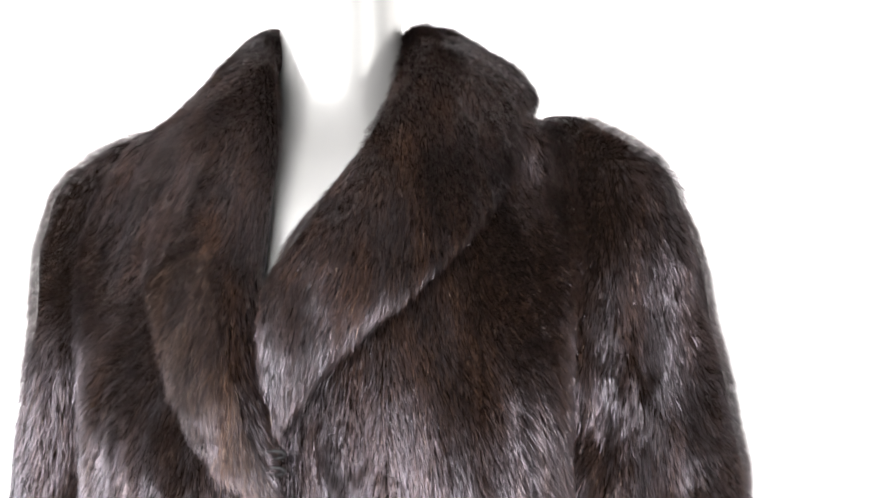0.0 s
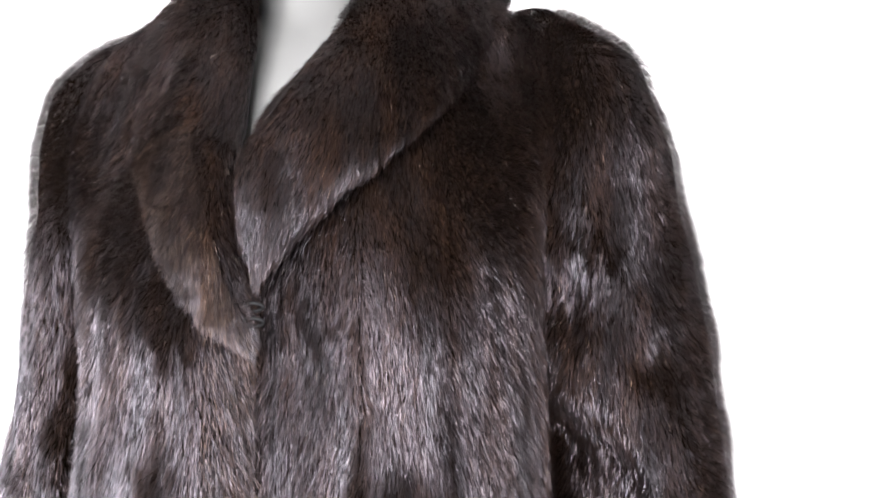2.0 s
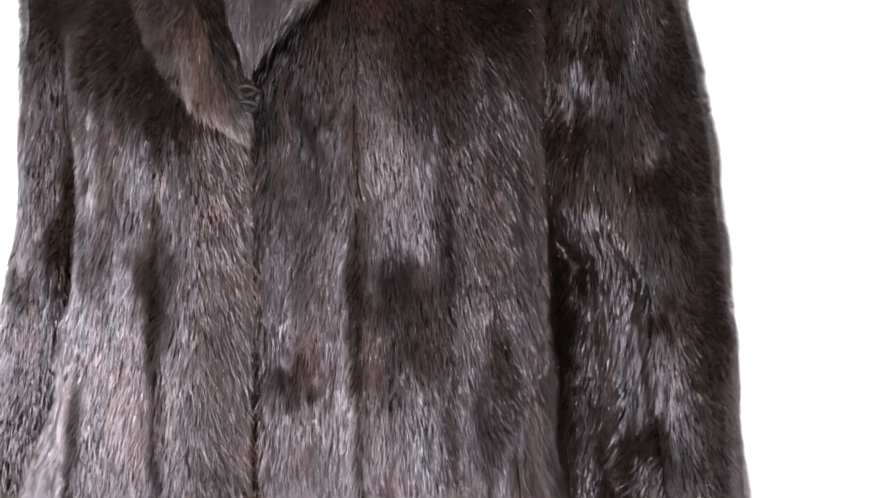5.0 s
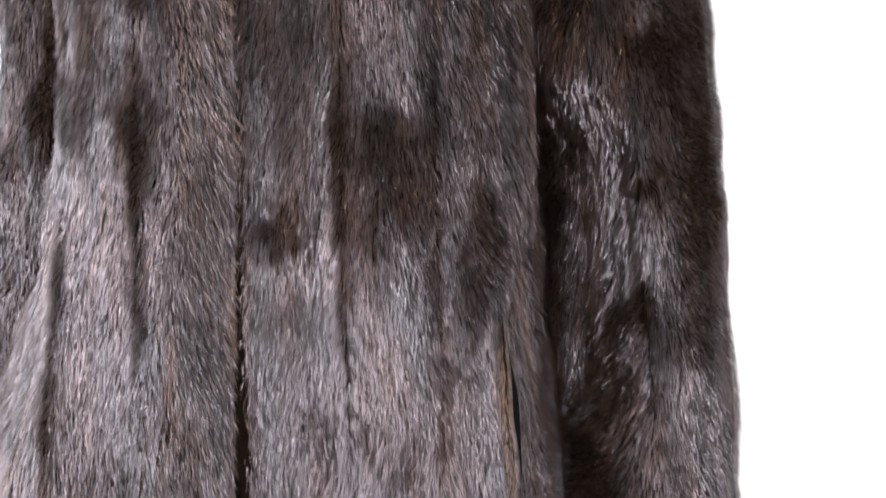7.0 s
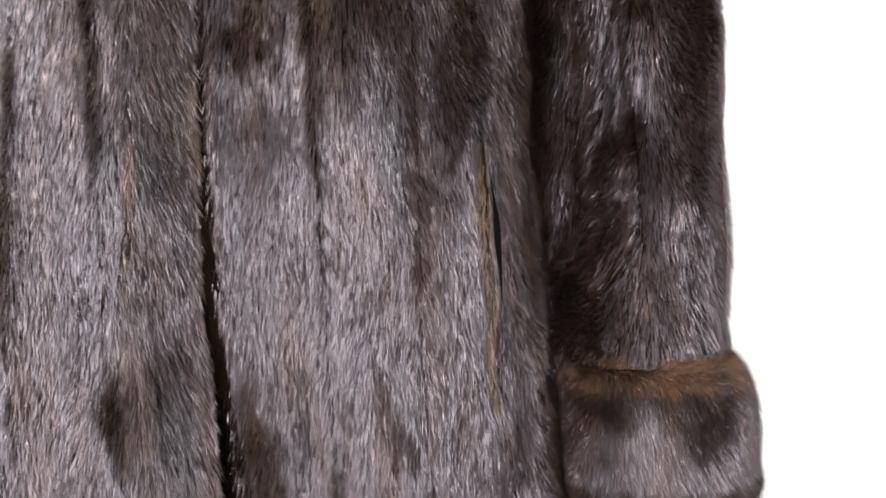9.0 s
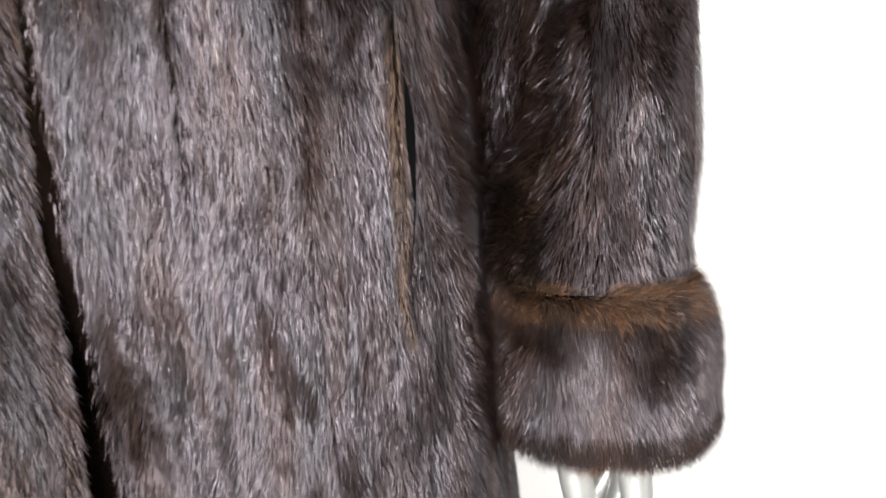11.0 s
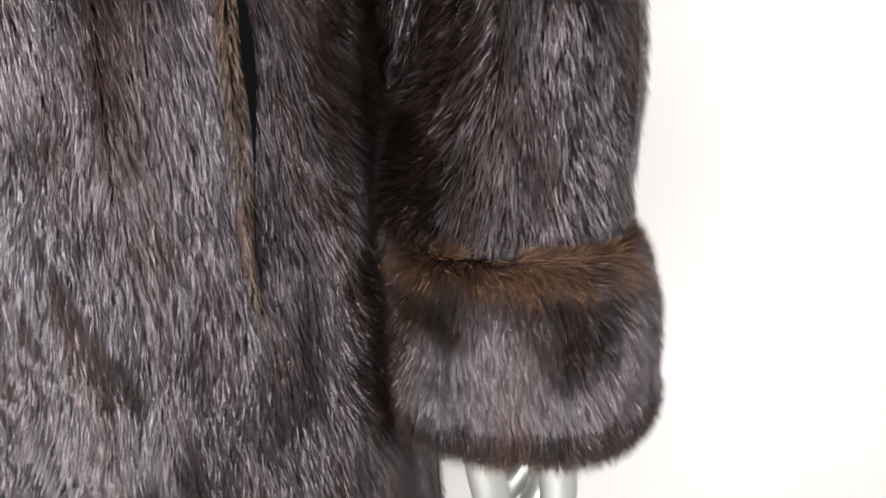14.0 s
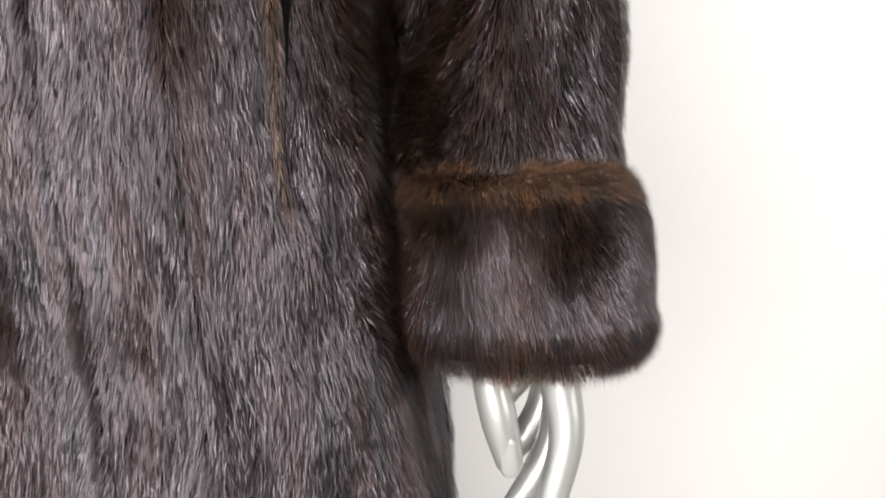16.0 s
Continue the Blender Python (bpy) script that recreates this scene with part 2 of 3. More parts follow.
def ruffles(p, seed):
    """Places where the hair was brushed up or flat, with feathered outlines."""
    calm = np.where((p[:, 2] < 0.935) & (p[:, 0] > 0.10), 0.3, 1.0)
    x = p[:, 0] + calm * (0.006 * grain(p, 0.012, 5) + 0.003 * grain(p, 0.004, 6))
    z = p[:, 2] + calm * 0.022 * grain(p * (2.2, 2.2, 0.5), 0.016, 7) + calm * 0.010 * grain(p * (2, 2, 0.7), 0.005, 8)
    total = np.zeros(len(p))
    for cx, cz_, rx, rz, rise in CHEST_RUFFLES + WAIST_RUFFLES + SKIRT_RUFFLES + SLEEVE_RUFFLES + CUFF_RUFFLES:
        far = ((x - cx) / rx) ** 2 + ((z - cz_) / rz) ** 2
        total += (rise if rise > 0 else 0.7 * rise) * np.exp(-far**1.4 * 0.8)
    spread = 1 + 0.18 * np.clip(1.1 - p[:, 2:], 0, 1)
    far = np.abs((p[:, :1] + 0.075) - (SEAMS + 0.075) * spread + 0.003 * grain(p, 0.02, 9)[:, None]).min(1)
    body = (p[:, 0] > -0.23) & (p[:, 0] < 0.07) & (p[:, 2] < 1.30)
    total += body * 0.52 * np.exp(-((far / 0.0045) ** 2)) * np.clip(0.7 + 0.7 * grain(p * (1, 1, 0.25), 0.02, 10), 0, 1.2)
    return total * (p[:, 1] < 0.63)


def fur_mesh(name, g, count, mat, out, comb, length=0.0108, width=0.00029, lift=0.16, unrest=0.20, dense=None, seed=1, patches=0.26):
    """Strands that grow from the grid g. out(p): a way that points off the skin; comb(p, n, side, down): the way in which the hair lies."""
    rng = np.random.default_rng(seed)
    a, b, c, d = g[:-1, :-1], g[:-1, 1:], g[1:, 1:], g[1:, :-1]
    area = np.linalg.norm(np.cross(c - a, d - b), axis=-1) / 2
    if dense is not None:
        area = area * dense((a + c) / 2)
    area = area.ravel()
    cell = np.searchsorted(np.cumsum(area) / area.sum(), rng.random(count))
    cell = np.clip(cell, 0, len(area) - 1)
    a, b, c, d = (q.reshape(-1, 3)[cell] for q in (a, b, c, d))
    u, v = rng.random((count, 1)), rng.random((count, 1))
    p = a * (1 - u) * (1 - v) + b * u * (1 - v) + c * u * v + d * (1 - u) * v
    du = unit((b - a) * (1 - v) + (c - d) * v)
    dv = unit((d - a) * (1 - u) + (c - b) * u)
    n = unit(np.cross(du, dv))
    n = n * np.sign((n * out(p)).sum(-1, keepdims=True) + 1e-9)
    lie = comb(p, n, du, dv)
    lie = unit(lie - n * (lie * n).sum(-1, keepdims=True))
    side = np.cross(n, lie)
    turn = 0.16 * grain(p, 0.035, seed) + 0.10 * grain(p, 0.011, seed + 1) + 0.13 * grain(p, 0.0035, seed + 2) + unrest * 0.6 * rng.standard_normal(count)
    lie = lie * np.cos(turn)[:, None] + side * np.sin(turn)[:, None]
    rise = lift + patches * (grain(p, 0.055, seed + 3) + 0.7 * grain(p * (1.7, 1.7, 0.35), 0.024, seed + 4) + 0.6 * grain(p * (1, 1, 0.2), 0.017, seed + 7)) + 0.10 * grain(p, 0.005, seed + 5) + unrest * 0.45 * rng.standard_normal(count)
    rise = rise + ruffles(p, seed)
    rise = np.clip(rise, 0.05, 1.2) + 0.08
    size = length * (0.75 + 0.5 * rng.random(count)) * (1 + 0.12 * grain(p, 0.02, seed + 6))
    up1, up2 = rise * 1.35, rise * 0.65
    way1 = lie * np.cos(up1)[:, None] + n * np.sin(up1)[:, None]
    way2 = lie * np.cos(up2)[:, None] + n * np.sin(up2)[:, None]
    p0 = p - n * 0.0006
    p1 = p0 + way1 * (size * 0.5)[:, None]
    p2 = p1 + way2 * (size * 0.5)[:, None]
    roll = rng.uniform(-0.95, 0.95, count)[:, None]
    flat = unit(np.cross(way1, n))
    tilt = np.cross(flat, way1)
    wide = (flat * np.cos(roll) + tilt * np.sin(roll)) * (width * np.where(p[:, 2] < 1.10, 0.72, 0.88) * (0.7 + 0.6 * rng.random(count)))[:, None] / 2
    verts = np.stack([p0, p1 - wide, p1 + wide, p2], 1).reshape(-1, 3)
    base = np.arange(count)[:, None] * 4
    loops = (base + np.array([0, 2, 1, 1, 2, 3])).ravel()
    starts = (np.arange(count)[:, None] * 6 + np.array([0, 3])).ravel()
    me = bpy.data.meshes.new(name)
    me.vertices.add(len(verts))
    me.vertices.foreach_set("co", verts.astype(np.float32).ravel())
    me.loops.add(len(loops))
    me.loops.foreach_set("vertex_index", loops.astype(np.int32))
    me.polygons.add(len(starts))
    me.polygons.foreach_set("loop_start", starts.astype(np.int32))
    uv = me.uv_layers.new(name="strand")
    own = np.repeat(rng.random(count), 6)
    along = np.tile(np.array([0, 0.5, 0.5, 0.5, 0.5, 1.0]), count)
    uv.data.foreach_set("uv", np.stack([own, along], 1).astype(np.float32).ravel())
    me.materials.append(mat)
    me.update()
    return me


def add_fur(parent, g, count, mat, out, comb, label="", **more):
    ob = part("fur", fur_mesh("fur", g, int(count * HAIR), mat, out, comb, **more), parent, label)
    return tagged(ob, kind="stuff")


HAIR = 1.74
MID = np.array([-0.075, 0.605, 0.0])


def outward(p):
    return (p - MID) * (1, 1, 0) + (0, 0, 1e-4)


def downward(p, n, du, dv):
    return np.zeros_like(p) + (0, 0, -1.0)


# ---- the room ----
X0, X1, Y0, Y1, TOP = -2.4, 2.5, -2.8, 1.20, 2.7


def wall(name, lo, hi):
    return tagged(part(name, box_mesh(name, lo, hi, WALLPAINT)), "plain white painted wall", "wall", kind="structure")


def pierced_wall(name, along, lo, hi, z, hole, thick):
    """A wall along x or y with one window hole (from, to, sill, head), as one mesh of four blocks."""
    bm = bmesh.new()
    a, b, s, h = hole
    for f, t, bottom, top in ((lo, a, 0, z), (b, hi, 0, z), (a, b, 0, s), (a, b, h, z)):
        made = bmesh.ops.create_cube(bm, size=1)["verts"]
        for v in made:
            q = Vector((f + (v.co.x + 0.5) * (t - f), 0, bottom + (v.co.z + 0.5) * (top - bottom)))
            w = thick[0] + (v.co.y + 0.5) * (thick[1] - thick[0])
            v.co = Vector((q.x, w, q.z)) if along == "x" else Vector((w, q.x, q.z))
    me = bpy.data.meshes.new(name)
    bm.to_mesh(me)
    bm.free()
    me.materials.append(UNSEEN_WALL)
    tagged(part(name, me), "unseen wall with a window opening, grey to cut bounced light", "wall", kind="structure")


# all but the north wall is out of view and dark to hold ambient light down
tagged(part("floor", box_mesh("floor", (X0 - 0.15, Y0 - 0.15, -0.1), (X1 + 0.15, Y1 + 0.15, 0), UNSEEN_FLOOR)), "unseen floor of the room, grey to cut bounced light", "floor", kind="structure")
tagged(part("ceiling", box_mesh("ceiling", (X0 - 0.15, Y0 - 0.15, TOP), (X1 + 0.15, Y1 + 0.15, TOP + 0.1), UNSEEN_CEILING)), "unseen ceiling, grey to cut bounced light", "ceiling", kind="structure")
wall("wall_north", (X0 - 0.15, Y1, 0), (X1 + 0.15, Y1 + 0.15, TOP))
pierced_wall("wall_south", "x", X0 - 0.15, X1 + 0.15, TOP, (-2.00, 0.40, 1.00, 2.50), (Y0 - 0.15, Y0))
pierced_wall("wall_east", "y", Y0, Y1, TOP, (-1.00, -0.40, 1.00, 2.50), (X1, X1 + 0.15))
pierced_wall("wall_west", "y", Y0, Y1, TOP, (-1.15, 0.05, 1.00, 2.50), (X0 - 0.15, X0))


# ---- the mannequin, one plain mesh ----
def ring(c, a, b, n=40, power=2.0):
    t = np.linspace(0, 2 * np.pi, n, endpoint=False)
    return np.stack([c[0] + a * np.sign(np.cos(t)) * np.abs(np.cos(t)) ** (2 / power), c[1] + b * np.sign(np.sin(t)) * np.abs(np.sin(t)) ** (2 / power), np.full(n, c[2])], 1)


def tube(points, radii, n=16, steps=6, squash=1.0):
    """A round tube through points, with closed, rounded ends."""
    t = np.arange(len(points))
    q = np.linspace(0, len(points) - 1, (len(points) - 1) * steps + 1)
    c, r = curve(t, points, q), curve(t, radii, q)
    way = unit(np.gradient(c, axis=0))
    caps = np.array([0.98, 0.9, 0.7, 0.35])
    tail_c = np.array([c[-1] + way[-1] * r[-1] * f for f in (0.3, 0.6, 0.85, 0.98)])
    head_c = np.array([c[0] - way[0] * r[0] * f for f in (0.98, 0.85, 0.6, 0.3)])
    c = np.concatenate([head_c, c, tail_c])
    r = np.concatenate([r[0] * caps[::-1], r, r[-1] * caps])
    way = np.concatenate([np.repeat(way[:1], 4, 0), way, np.repeat(way[-1:], 4, 0)])
    s = unit(np.cross(way, np.array([0.1, 1.0, 0.05])))
    f = np.cross(way, s)
    a = np.linspace(0, 2 * np.pi, n, endpoint=False)
    return c[:, None] + r[:, None, None] * (s[:, None] * np.cos(a)[None, :, None] + f[:, None] * np.sin(a)[None, :, None] * squash)


def join_grids(grids):
    verts, faces = [], []
    for g in grids:
        n, m = g.shape[:2]
        o = len(verts)
        verts += [tuple(v) for v in g.reshape(-1, 3)]
        for i in range(n - 1):
            for j in range(m):
                k = (j + 1) % m
                faces.append((o + i * m + j, o + i * m + k, o + (i + 1) * m + k, o + (i + 1) * m + j))
        faces.append(tuple(o + j for j in range(m))[::-1])
        faces.append(tuple(o + (n - 1) * m + j for j in range(m)))
    return verts, faces


TORSO = [  # z, middle x, middle y, half width, half depth
    (0.80, -0.075, 0.615, 0.150, 0.100),
    (0.95, -0.075, 0.615, 0.150, 0.100),
    (1.10, -0.075, 0.615, 0.112, 0.085),
    (1.28, -0.075, 0.610, 0.130, 0.105),
    (1.38, -0.075, 0.605, 0.150, 0.108),
    (1.43, -0.076, 0.608, 0.155, 0.098),
    (1.470, -0.077, 0.612, 0.126, 0.087),
    (1.492, -0.078, 0.615, 0.092, 0.077),
    (1.510, -0.079, 0.619, 0.064, 0.066),
    (1.530, -0.080, 0.622, 0.0515, 0.0575),
    (1.565, -0.080, 0.624, 0.0500, 0.055),
    (1.62, -0.0795, 0.626, 0.0468, 0.053),
    (1.70, -0.080, 0.628, 0.0475, 0.053),
]
tz = [r[0] for r in TORSO]
zs = np.linspace(0.80, 1.70, 150)
tv = curve(tz, [r[1:] for r in TORSO], zs)
torso = np.stack([ring((c[0], c[1], z), c[2], c[3]) for z, c in zip(zs, tv)])
arm_l = tube([(0.105, 0.615, 1.43), (0.158, 0.638, 1.25), (0.184, 0.632, 1.08), (0.188, 0.590, 0.95), (0.190, 0.556, 0.87), (0.190, 0.545, 0.83)], [0.045, 0.034, 0.029, 0.026, 0.024, 0.026])
arm_r = tube([(-0.235, 0.615, 1.43), (-0.25, 0.62, 1.25), (-0.262, 0.61, 1.08), (-0.272, 0.585, 0.95), (-0.278, 0.57, 0.86), (-0.28, 0.565, 0.80)], [0.045, 0.04, 0.036, 0.029, 0.024, 0.022])
thumb = tube([(0.1620, 0.520, 0.850), (0.1606, 0.513, 0.816), (0.1655, 0.508, 0.790), (0.1705, 0.506, 0.768)], [0.0115, 0.0098, 0.0102, 0.0080])
nail = tube([(0.1700, 0.4992, 0.7770), (0.1712, 0.4988, 0.7650)], [0.0050, 0.0052], squash=0.25)
index = tube([(0.1985, 0.535, 0.860), (0.1990, 0.527, 0.812), (0.2032, 0.517, 0.776), (0.1960, 0.510, 0.744), (0.1885, 0.507, 0.722), (0.1850, 0.506, 0.712)], [0.020, 0.0125, 0.0100, 0.0086, 0.0078, 0.0064])
middle = tube([(0.2000, 0.550, 0.85), (0.2020, 0.548, 0.800), (0.2000, 0.542, 0.768), (0.1880, 0.532, 0.744), (0.1760, 0.527, 0.728)], [0.016, 0.0105, 0.0098, 0.0088, 0.0070])
third = tube([(0.1960, 0.563, 0.85), (0.1980, 0.562, 0.805), (0.1930, 0.557, 0.776), (0.1800, 0.548, 0.757), (0.1700, 0.545, 0.748)], [0.015, 0.0098, 0.0092, 0.0082, 0.0066])
little = tube([(0.1900, 0.575, 0.85), (0.1910, 0.574, 0.815), (0.1840, 0.570, 0.792), (0.1740, 0.564, 0.780)], [0.013, 0.0085, 0.0078, 0.0064])
leg_a = tube([(-0.145, 0.615, 0.86), (-0.150, 0.61, 0.48), (-0.150, 0.63, 0.12), (-0.150, 0.60, 0.045)], [0.075, 0.052, 0.034, 0.036])
leg_b = tube([(-0.005, 0.615, 0.86), (0.0, 0.61, 0.48), (0.0, 0.63, 0.12), (0.0, 0.60, 0.045)], [0.075, 0.052, 0.034, 0.036])
plate = np.stack([ring((-0.075, 0.61, z), a, a) for z, a in ((0.0, 0.18), (0.010, 0.18), (0.014, 0.176))])
mv, mf = join_grids([torso, arm_l, arm_r, thumb, nail, index, middle, third, little, leg_a, leg_b, plate])
mannequin = part("mannequin", mesh_from("mannequin", mv, mf, PEARL))
tagged(mannequin, "pearl white lacquered display mannequin wearing a fur coat", "mannequin")

# ---- the coat ----
coat = tagged(new("fur_coat"), "long dark brown mink fur coat on a white mannequin", "coat")

SLEEVE_L = [  # z, middle x, middle y, half width, half depth
    (1.530, 0.092, 0.612, 0.012, 0.014),
    (1.519, 0.098, 0.612, 0.027, 0.034),
    (1.500, 0.111, 0.612, 0.043, 0.053),
    (1.455, 0.122, 0.615, 0.0575, 0.062),
    (1.370, 0.138, 0.618, 0.064, 0.066),
    (1.260, 0.152, 0.618, 0.068, 0.068),
    (1.140, 0.161, 0.609, 0.070, 0.070),
    (1.000, 0.167, 0.590, 0.066, 0.069),
    (0.900, 0.173, 0.570, 0.065, 0.066),
    (0.850, 0.172, 0.562, 0.056, 0.058),
]
SLEEVE_R = [
    (1.520, -0.210, 0.612, 0.012, 0.014),
    (1.510, -0.216, 0.612, 0.028, 0.036),
    (1.486, -0.229, 0.610, 0.045, 0.054),
    (1.440, -0.240, 0.607, 0.0525, 0.062),
    (1.370, -0.241, 0.604, 0.0575, 0.068),
    (1.260, -0.249, 0.608, 0.061, 0.067),
    (1.140, -0.266, 0.608, 0.066, 0.068),
    (1.000, -0.302, 0.600, 0.066, 0.068),
    (0.900, -0.322, 0.590, 0.062, 0.063),
    (0.850, -0.326, 0.585, 0.056, 0.057),
]


COAT = [  # z, middle x, half width, half depth, about the middle y 0.605
    (0.40, -0.075, 0.222, 0.190),
    (0.75, -0.075, 0.205, 0.172),
    (0.95, -0.075, 0.182, 0.165),
    (1.06, -0.075, 0.172, 0.161),
    (1.25, -0.075, 0.165, 0.146),
    (1.33, -0.075, 0.165, 0.136),
    (1.38, -0.074, 0.168, 0.118),
    (1.43, -0.072, 0.172, 0.094),
    (1.47, -0.068, 0.165, 0.076),
    (1.512, -0.062, 0.150, 0.062),
    (1.54, -0.062, 0.110, 0.050),
]
cz = [r[0] for r in COAT]


def smooth_step(v, a, b):
    u = np.clip((v - a) / (b - a), 0, 1)
    return u * u * (3 - 2 * u)


def roundness(z):
    """The body's section is a squarer oval towards the hem."""
    return 2.5 + 0.6 * smooth_step(-z, -1.07, -0.96)


def blend_front(y, other, weight, soft=0.032):
    """Lets two fronts run into one another where the shoulder's cloth is one piece."""
    h = np.clip(0.5 + 0.5 * (other - y) / soft, 0, 1)
    return y + weight * (other + (y - other) * h - soft * h * (1 - h) - y)


def sleeve_front(rows, x, z):
    v = curve([-r[0] for r in rows], [r[1:] for r in rows], -np.clip(z, rows[-1][0], rows[0][0]))
    k = np.clip((x - v[..., 0]) / v[..., 2], -1, 1)
    return v[..., 1] - v[..., 3] * np.sqrt(1 - k * k)


def body_front(x, z):
    v = curve(cz, [r[1:] for r in COAT], np.clip(z, cz[0], cz[-1]))
    k = np.clip(np.abs(x - v[..., 0]) / v[..., 1], 0, 1)
    return 0.605 - v[..., 2] * np.sqrt(1 - k**2.5) ** 0.8


def join_weights(z):
    """How far body and sleeve are one, at the wearer's right and left shoulder."""
    return smooth_step(z, 1.225, 1.285), smooth_step(z, 1.37, 1.46)


def coat_point(t, z, proud=0.0):
    """A point of the coat's body: t runs round it, 0 at the middle front, growing to positive x; proud lifts it off."""
    t, z = np.broadcast_arrays(np.asarray(t, float), np.asarray(z, float))
    v = curve(cz, [r[1:] for r in COAT], z)
    s, c = np.sin(t), np.cos(t)
    e = 2 / roundness(z)
    flare = np.where(s < 0, 0.056 * smooth_step(-z, -1.24, -0.94), 0.0)
    x = v[..., 0] + (v[..., 1] + proud + flare) * np.sign(s) * np.abs(s) ** e
    y = 0.605 - (v[..., 2] + proud) * np.sign(c) * np.abs(c) ** e
    p = np.stack([x, y, z], -1)
    o = unit(outward(p))
    low = np.clip((1.40 - z) / 0.25, 0, 1)
    hang = 0.0065 * low * grain(p * (1, 1, 0.18), 0.045, 31) + 0.0028 * low * grain(p * (1, 1, 0.5), 0.022, 32)
    spread = 1 + 0.18 * np.clip(1.1 - z, 0, 1)
    groove = np.min(np.abs((x[..., None] + 0.075) - (SEAMS + 0.075) * spread[..., None]), -1)
    front = np.clip(c * 3, 0, 1)
    hang = hang - 0.0012 * front * np.exp(-((groove / 0.006) ** 2)) * (0.6 + 0.6 * grain(p, 0.06, 33))
    side = np.exp(-(((t - 1.22) / 0.13) ** 2)) * np.clip((0.98 - z) / 0.15, 0, 1)
    waist = np.exp(-(((t + 1.30) / 0.24) ** 2)) * np.exp(-(((z - 1.225) / 0.05) ** 2))
    hang = hang - 0.005 * side - 0.026 * waist
    p = p + o * hang[..., None]
    right, left = join_weights(z)
    for rows, weight in ((SLEEVE_R, right), (SLEEVE_L, left)):
        p[..., 1] = np.where(c > 0, blend_front(p[..., 1], sleeve_front(rows, p[..., 0], z), weight), p[..., 1])
    return p


def angle_at(x, z):
    v = curve(cz, [r[1:] for r in COAT], np.asarray(z, float))
    k = np.clip((x - v[..., 0]) / v[..., 1], -1, 1)
    return np.arcsin(np.sign(k) * np.abs(k) ** (roundness(np.asarray(z, float)) / 2))


def seam_comb(p, n, du, dv):
    """Hair hangs down and falls a little away from each seam."""
    spread = 1 + 0.18 * np.clip(1.1 - p[:, 2:], 0, 1)
    d = (p[:, :1] + 0.075) - (SEAMS[None] + 0.075) * spread
    near = d[np.arange(len(p)), np.abs(d).argmin(1)]
    sway = 0.12 * np.sign(near) * np.exp(-((near / 0.008) ** 2))
    return np.stack([sway, np.zeros(len(p)), -np.ones(len(p))], 1)


def near_view(p):
    """The front is full; the hem and the back are thinner."""
    return np.where(p[..., 2] > 0.64, 1.0, 0.16) * np.where(p[..., 1] < 0.62, 1.0, 0.18)


EDGE = -0.102  # x of the front opening


def neckline(x):
    """Height at which the fronts end under the collar."""
    return np.interp(x, [-0.30, -0.20, -0.165, -0.115, -0.085, -0.04, 0.02, 0.06, 0.3], [1.535, 1.535, 1.475, 1.385, 1.385, 1.44, 1.50, 1.54, 1.54])


def front_grid(left, right, proud, nz=200, nt=56):
    q = np.linspace(0, 1, nt)
    rows = []
    for k in np.linspace(0, 1, nz):
        z = np.full(nt, 0.40) + k * 0.98
        t = left(z) + (right(z) - left(z)) * q
        x = coat_point(t, z)[:, 0]
        z = 0.40 + k * (neckline(x) - 0.40)
        t = left(z) + (right(z) - left(z)) * q
        rows.append(coat_point(t, z, proud(q, z)))
    return np.array(rows)


def left_proud(q, z):
    """The under edge lies back beneath the upper one, deeper towards the hem."""
    low = smooth_step(-z, -0.97, -0.87)
    return -(0.018 + 0.015 * low) * np.clip(1 - q * (5.2 - 1.6 * low), 0, 1) ** 0.7


half = np.pi / 2
left_grid = front_grid(lambda z: angle_at(-0.125, z), lambda z: np.full_like(z, half * 1.15), left_proud, nt=120)
left_front = part("left_front", grid_mesh("left_front", left_grid, PELT), coat)


def seam_thin(p):
    spread = 1 + 0.18 * np.clip(1.1 - p[..., 2:], 0, 1)
    d = np.abs((p[..., :1] + 0.075) - (SEAMS + 0.075) * spread).min(-1)
    return 1 - 0.15 * np.exp(-((d / 0.003) ** 2))


def left_dense(p):
    return near_view(p) * seam_thin(p) * smooth_step(p[..., 0] - 0.02 * np.clip(1.05 - p[..., 2], 0, 0.25), EDGE + 0.003, EDGE + 0.011) * np.where((p[..., 2] > 0.64) & (p[..., 2] < 1.10), 1.5, 1.0)


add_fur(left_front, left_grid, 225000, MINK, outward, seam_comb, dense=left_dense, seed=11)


def right_proud(q, z):
    return 0.016 * np.clip(q * 1.4 - 0.2, 0, 1) - 0.028 * np.clip((q - 0.93) / 0.07, 0, 1) ** 2


right_grid = front_grid(lambda z: np.full_like(z, -half * 1.15), lambda z: angle_at(EDGE + 0.02 * np.clip(1.05 - z, 0, 0.25), z), right_proud, nt=70)
right_front = part("right_front", grid_mesh("right_front", right_grid, PELT), coat)


def right_comb(p, n, du, dv):
    d = seam_comb(p, n, du, dv)
    d[:, 0] += 0.34 * np.exp(-np.clip(EDGE - p[:, 0], 0, 1) / 0.014)
    return d


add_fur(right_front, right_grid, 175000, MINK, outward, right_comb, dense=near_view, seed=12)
edge_grid = right_grid[:, 65:]
edge_band = part("front_edge", grid_mesh("front_edge", edge_grid + (0, -0.0006, 0), PELT), coat, "brown rolled edge of the front opening")
add_fur(edge_band, edge_grid, 8000, MINK_EDGE, outward, right_comb, dense=near_view, seed=13, lift=0.28, length=0.014, unrest=0.3)

